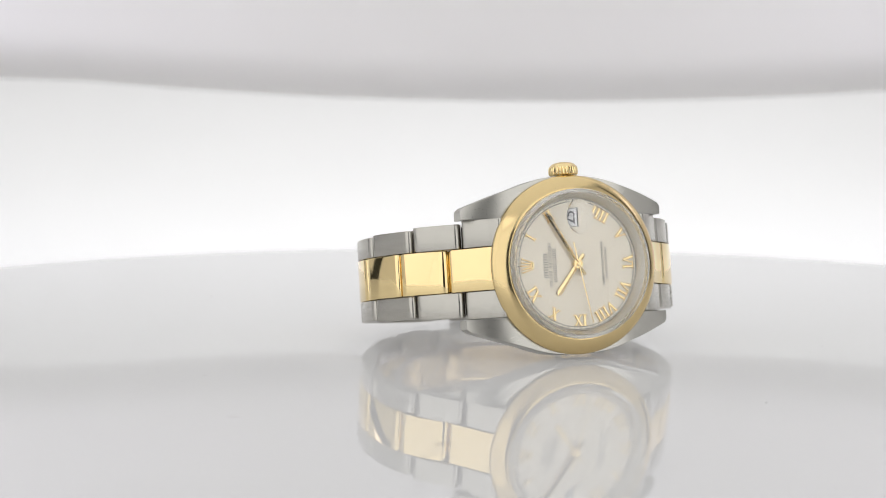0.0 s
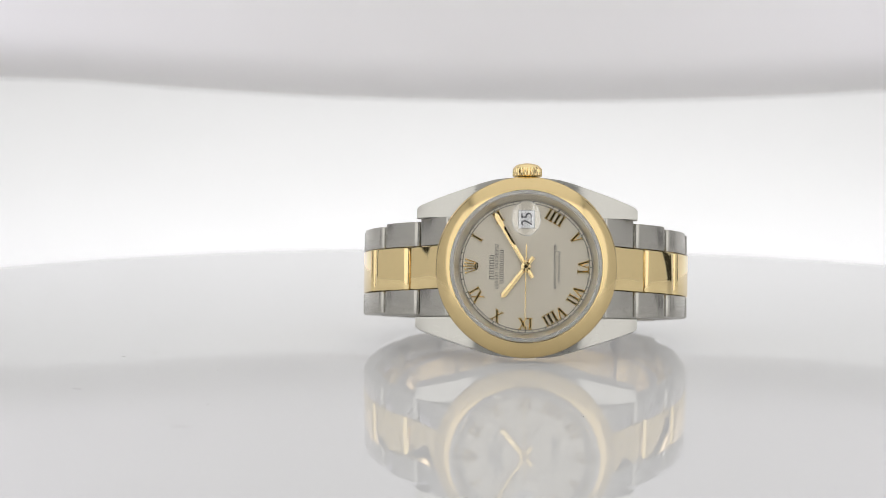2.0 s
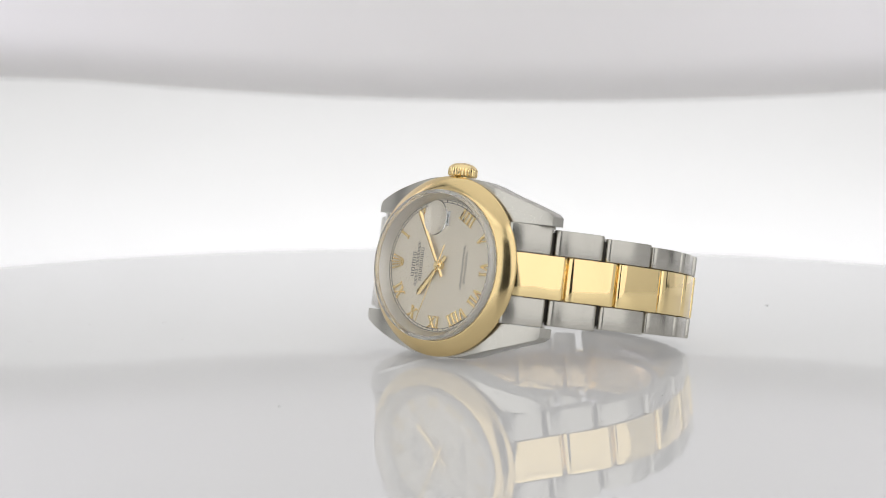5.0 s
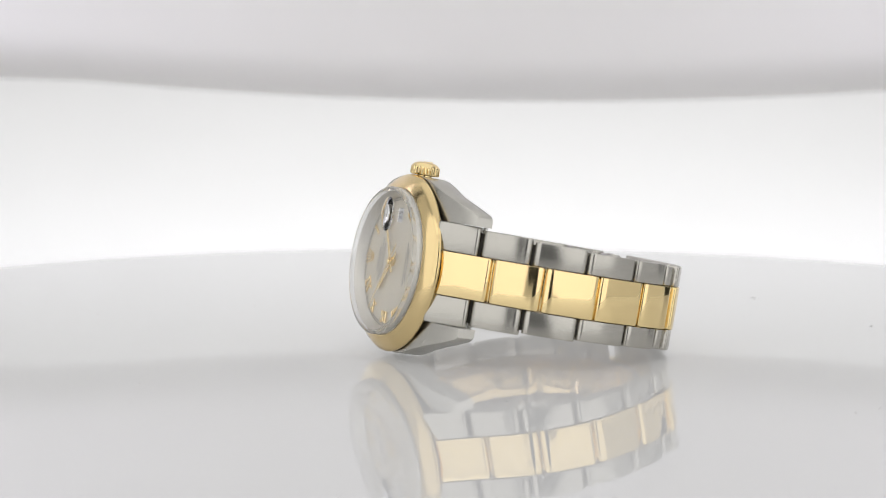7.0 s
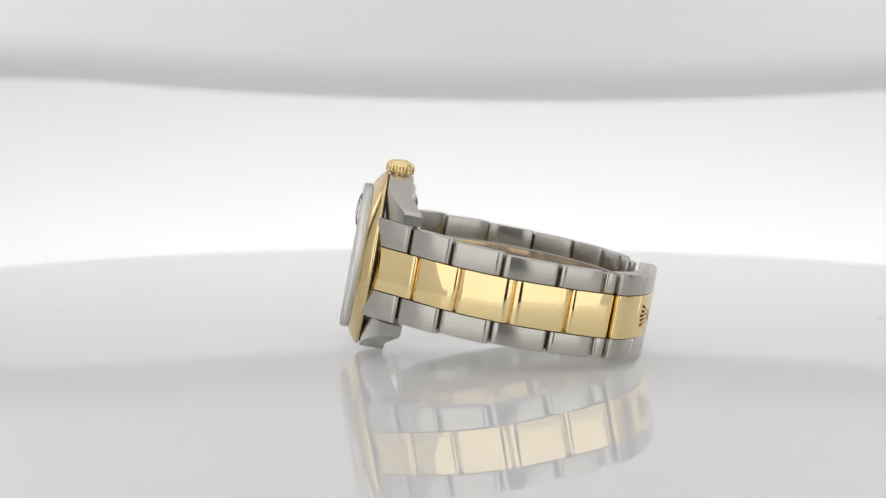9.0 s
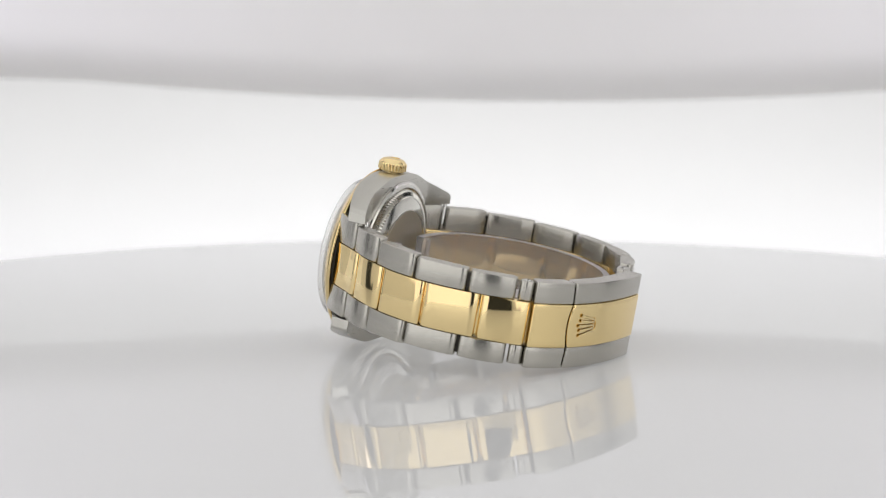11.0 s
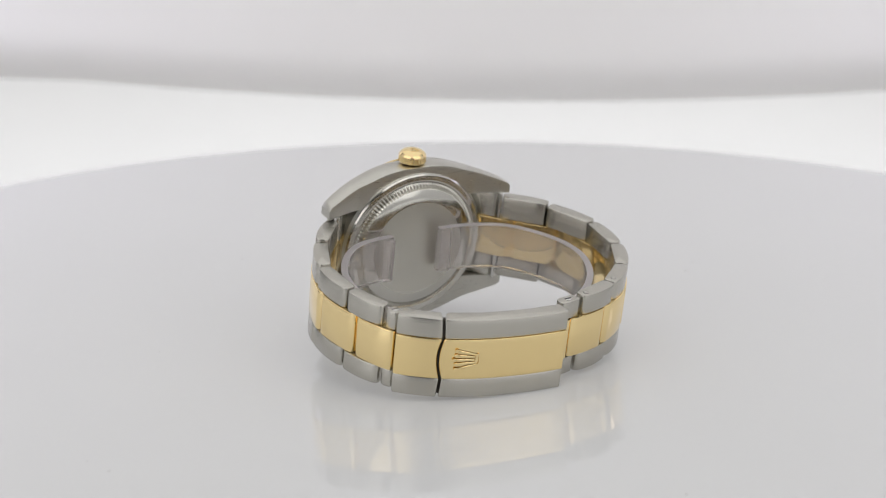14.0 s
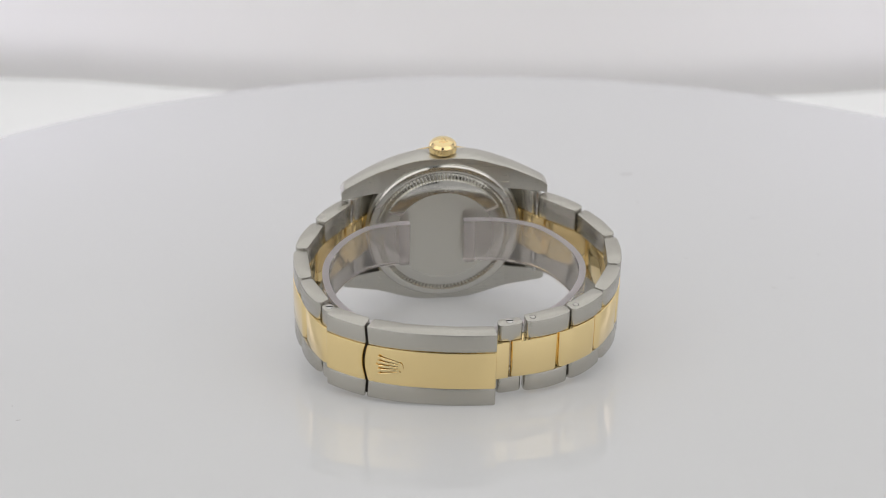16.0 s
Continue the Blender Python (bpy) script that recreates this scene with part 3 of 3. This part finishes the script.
        for k, (a, b) in enumerate(zip(ends, ends[1:])):
            last = k == len(ends) - 2
            lk = add("bracelet_link", prism(link_outline(path, a + 0.34, b - 0.34, 3.0, 0.17, 0.95, 0.1, along=1.7), -4.3, 4.3, 0.15), GOLD, "three-piece link with a polished gold centre", 30)
            sides(path, a - lead, b - lead, half_width(b, total), lk)
            x, y = path.at(a, -1.95)
            rod = [(x + 0.8 * math.cos(q), y + 0.8 * math.sin(q)) for q in np.linspace(0, 2 * math.pi, 15)[:-1]]
            add("knuckle", prism(rod, -4.2, 4.2, 0.1), GOLD, "rounded gold hinge knuckle", parent=lk)
            # pin seen in the joint, coloured dark to stand for the gap's shade
            x, y = path.at(a - lead, -1.6)
            rod = [(x + 0.55 * math.cos(q), y + 0.55 * math.sin(q)) for q in np.linspace(0, 2 * math.pi, 11)[:-1]]
            add("pin", prism(rod, -half_width(b, total) + 0.6, half_width(b, total) - 0.6, 0.1), DARK, parent=lk)
            if path is p12 and k >= len(ends) - 3:
                x, y = path.at(b - lead - 1.9, -1.5)
                for r, hi, mat in ((0.62, 0.015, DARK), (0.5, 0.04, STEEL_TOP)):
                    rod = [(x + r * math.cos(q), y + r * math.sin(q)) for q in np.linspace(0, 2 * math.pi, 19)[:-1]]
                    w = half_width(b, total)
                    add("pin_head", prism(rod, w - 0.2, w + hi, 0.0), mat, parent=lk)
    links(p6, gold6, p6.s[-1])
    links(p12, gold12, p12.s[-1])

    for sx in (1, -1):
        rod = [(sx * 20.4 + 0.45 * math.cos(q), 8.9 + 0.45 * math.sin(q)) for q in np.linspace(0, 2 * math.pi, 13)[:-1]]
        add("spring_bar", prism(rod, -10.3, 10.3, 0.1), POLISHED, "thin steel spring bar between the lugs")

    # clasp
    pc = Path([(28.3, 49.7), (25.7, 51.9), (20.7, 55.0), (14.0, 57.6), (6.0, 59.3), (0.0, 60.0), (-4.9, 60.2)])
    cut = pc.near(20.7, 55.0)
    at_cut = Vector(pc.at(cut))
    along_cut = (Vector(pc.at(cut + 1)) - Vector(pc.at(cut - 1))).normalized()

    def bowed(a, b, h):
        """The split between lever and cover bows towards the lever in the middle."""
        q = Vector((a, b))
        near = max(0.0, 1 - (q - at_cut).length / 4.5)
        bow = -0.85 * math.cos(math.pi * h / 9.2) if abs(h) < 4.6 else -0.35 * (abs(h) - 4.6) / 4.0
        q = q + along_cut * bow * near
        return (q.x, q.y, h)
    for a, b, nm in ((0.0, cut, "clasp_lever"), (cut + 0.4, pc.s[-1], "clasp_cover")):
        o = link_outline(pc, a, b, 3.4, 0.0, 0.5, 0.16, True)
        cover = add(nm, prism(o, -4.3, 4.3, 0.12, bowed, slices=10), GOLD_SATIN, "satin gold clasp centre", 30)
        for sgn in (1, -1):
            z0, z1 = (4.34, 8.6) if sgn > 0 else (-8.6, -4.34)
            add("side_piece", prism(link_outline(pc, a, b, 3.4, 0.0, 0.45, 0, True), z0, z1, 0.3, bowed, slices=3), STEEL, "brushed steel clasp side", 30, parent=cover)
    # dark plate added below the split so that no light shows through
    add("clasp_split_shade", prism(link_outline(pc, cut - 2.2, cut + 2.0, 1.2, 0.0, 0.2, -0.9, True), -8.1, 8.1, 0.1), DARK, "added dark plate that keeps the clasp split in shade")
    s_logo = pc.near(15.8, 57.0)
    q0, q1 = np.array(pc.at(s_logo, 0.3)), np.array(pc.at(s_logo + 2, 0.3))
    d = (q1 - q0) / np.linalg.norm(q1 - q0)
    nrm = np.array(pc.at(s_logo, 1.3)) - q0

    def on_clasp(a, b, h):
        x, y = q0 - d * (b - 2.0) + nrm * (h - 0.05)
        return (x, y, a)
    emb = crown_emblem(on_clasp, 4.8, 0.12, 12.5, 0.115)
    add("clasp_emblem", emb, GOLD_SATIN, "raised five-pronged emblem", 60, parent=cover)
    # narrow hinge links on both ends of the clasp
    for path, a, b in ((p6, gold6[-1] - lead + 0.2, gold6[-1] - 0.1), (p12, gold12[-1] - lead + 0.35, p12.near(-5.6, 57.2))):
        for sgn in (1, -1):
            z0, z1 = (4.45, 8.25) if sgn > 0 else (-8.25, -4.45)
            hinge = add("hinge_barrel", prism(link_outline(path, a, b, 2.4, 0.1, 0.9, -0.5), z0, z1, 0.2), STEEL, "small steel hinge barrel", 30)
            if sgn > 0:
                x, y = path.at((a + b) / 2, -1.8)
                scr = [(x + 0.75 * math.cos(q), y + 0.75 * math.sin(q)) for q in np.linspace(0, 2 * math.pi, 17)[:-1]]
                head = add("screw", prism(scr, 8.1, 8.36, 0.06), POLISHED, parent=hinge)
                slot = [(x - 0.7, y - 0.18), (x + 0.7, y - 0.18), (x + 0.7, y + 0.18), (x - 0.7, y + 0.18)]
                add("screw_slot", prism(slot, 8.3, 8.39, 0), DARK, parent=hinge)
    add("clasp_stub", prism(link_outline(p12, gold12[-1] + 0.1, p12.s[-1], 2.6, 0.0, 0.5), -4.3, 4.3, 0.1), GOLD, "narrow gold piece beside the clasp")
    return watch, sec


def build_cuff():
    """The clear plastic collar inside the bracelet."""
    cuff = new("watch_holder")
    cuff.matrix_world = table_pose(0) @ WATCH_BASE
    tagged(cuff, "clear plastic collar holding the bracelet open", "holder")
    line = Path([(7.8, 10.6), (12.0, 10.9), (17.5, 12.4), (23.0, 17.5), (27.0, 25.0), (27.8, 33.0), (26.0, 41.0), (21.0, 48.0), (12.0, 52.5), (2.0, 53.8), (-8.0, 52.8), (-17.0, 48.6), (-24.0, 41.0), (-27.3, 32.0), (-26.0, 23.5), (-20.5, 15.0), (-13.5, 11.4), (-8.0, 10.4), (-4.0, 10.3)])
    n = 90
    ss = np.linspace(0, line.s[-1], n)
    out = [line.at(s, 0.0) for s in ss] + [line.at(s, -1.4) for s in ss[::-1]]
    ob = part("collar", prism(out, -5.0, 5.0, 0.1), ACRYLIC, cuff)
    ob.location = -REST
    ob.visible_shadow = False
    for lo, hi in ((5.003, 5.08), (-5.08, -5.003)):
        ob = part("rim", prism(out, lo, hi, 0.0), ACRYLIC_EDGE, cuff, "pale frosted sawn edge")
        ob.location = -REST
    for s0, s1 in ((0.2, 2.4), (line.s[-1] - 2.4, line.s[-1] - 0.2)):
        o = [line.at(s0, -1.45), line.at(s1, -1.45), line.at(s1, -2.4), line.at(s0, -2.4)]
        ob = part("end_tab", prism(o, -4.8, 4.8, 0.1), ACRYLIC, cuff)
        ob.location = -REST
        ob.visible_shadow = False
    return cuff


build_tent()
turntable = build_turntable()
wristwatch, second_hand = build_watch()
collar_thing = build_cuff()


def motions():
    walk(turntable, [(t, table_pose(t)) for t in TIMES])
    walk(wristwatch, [(t, table_pose(t) @ WATCH_BASE) for t in TIMES])
    walk(collar_thing, [(t, table_pose(t) @ WATCH_BASE) for t in TIMES])
    # the seconds hand sweeps six degrees a second
    walk(second_hand, [(t, Matrix.Translation(-REST) @ pose(0, 0, 0, 0, 6.0 * (43.1 + t), 0)) for t in TIMES])


motions()
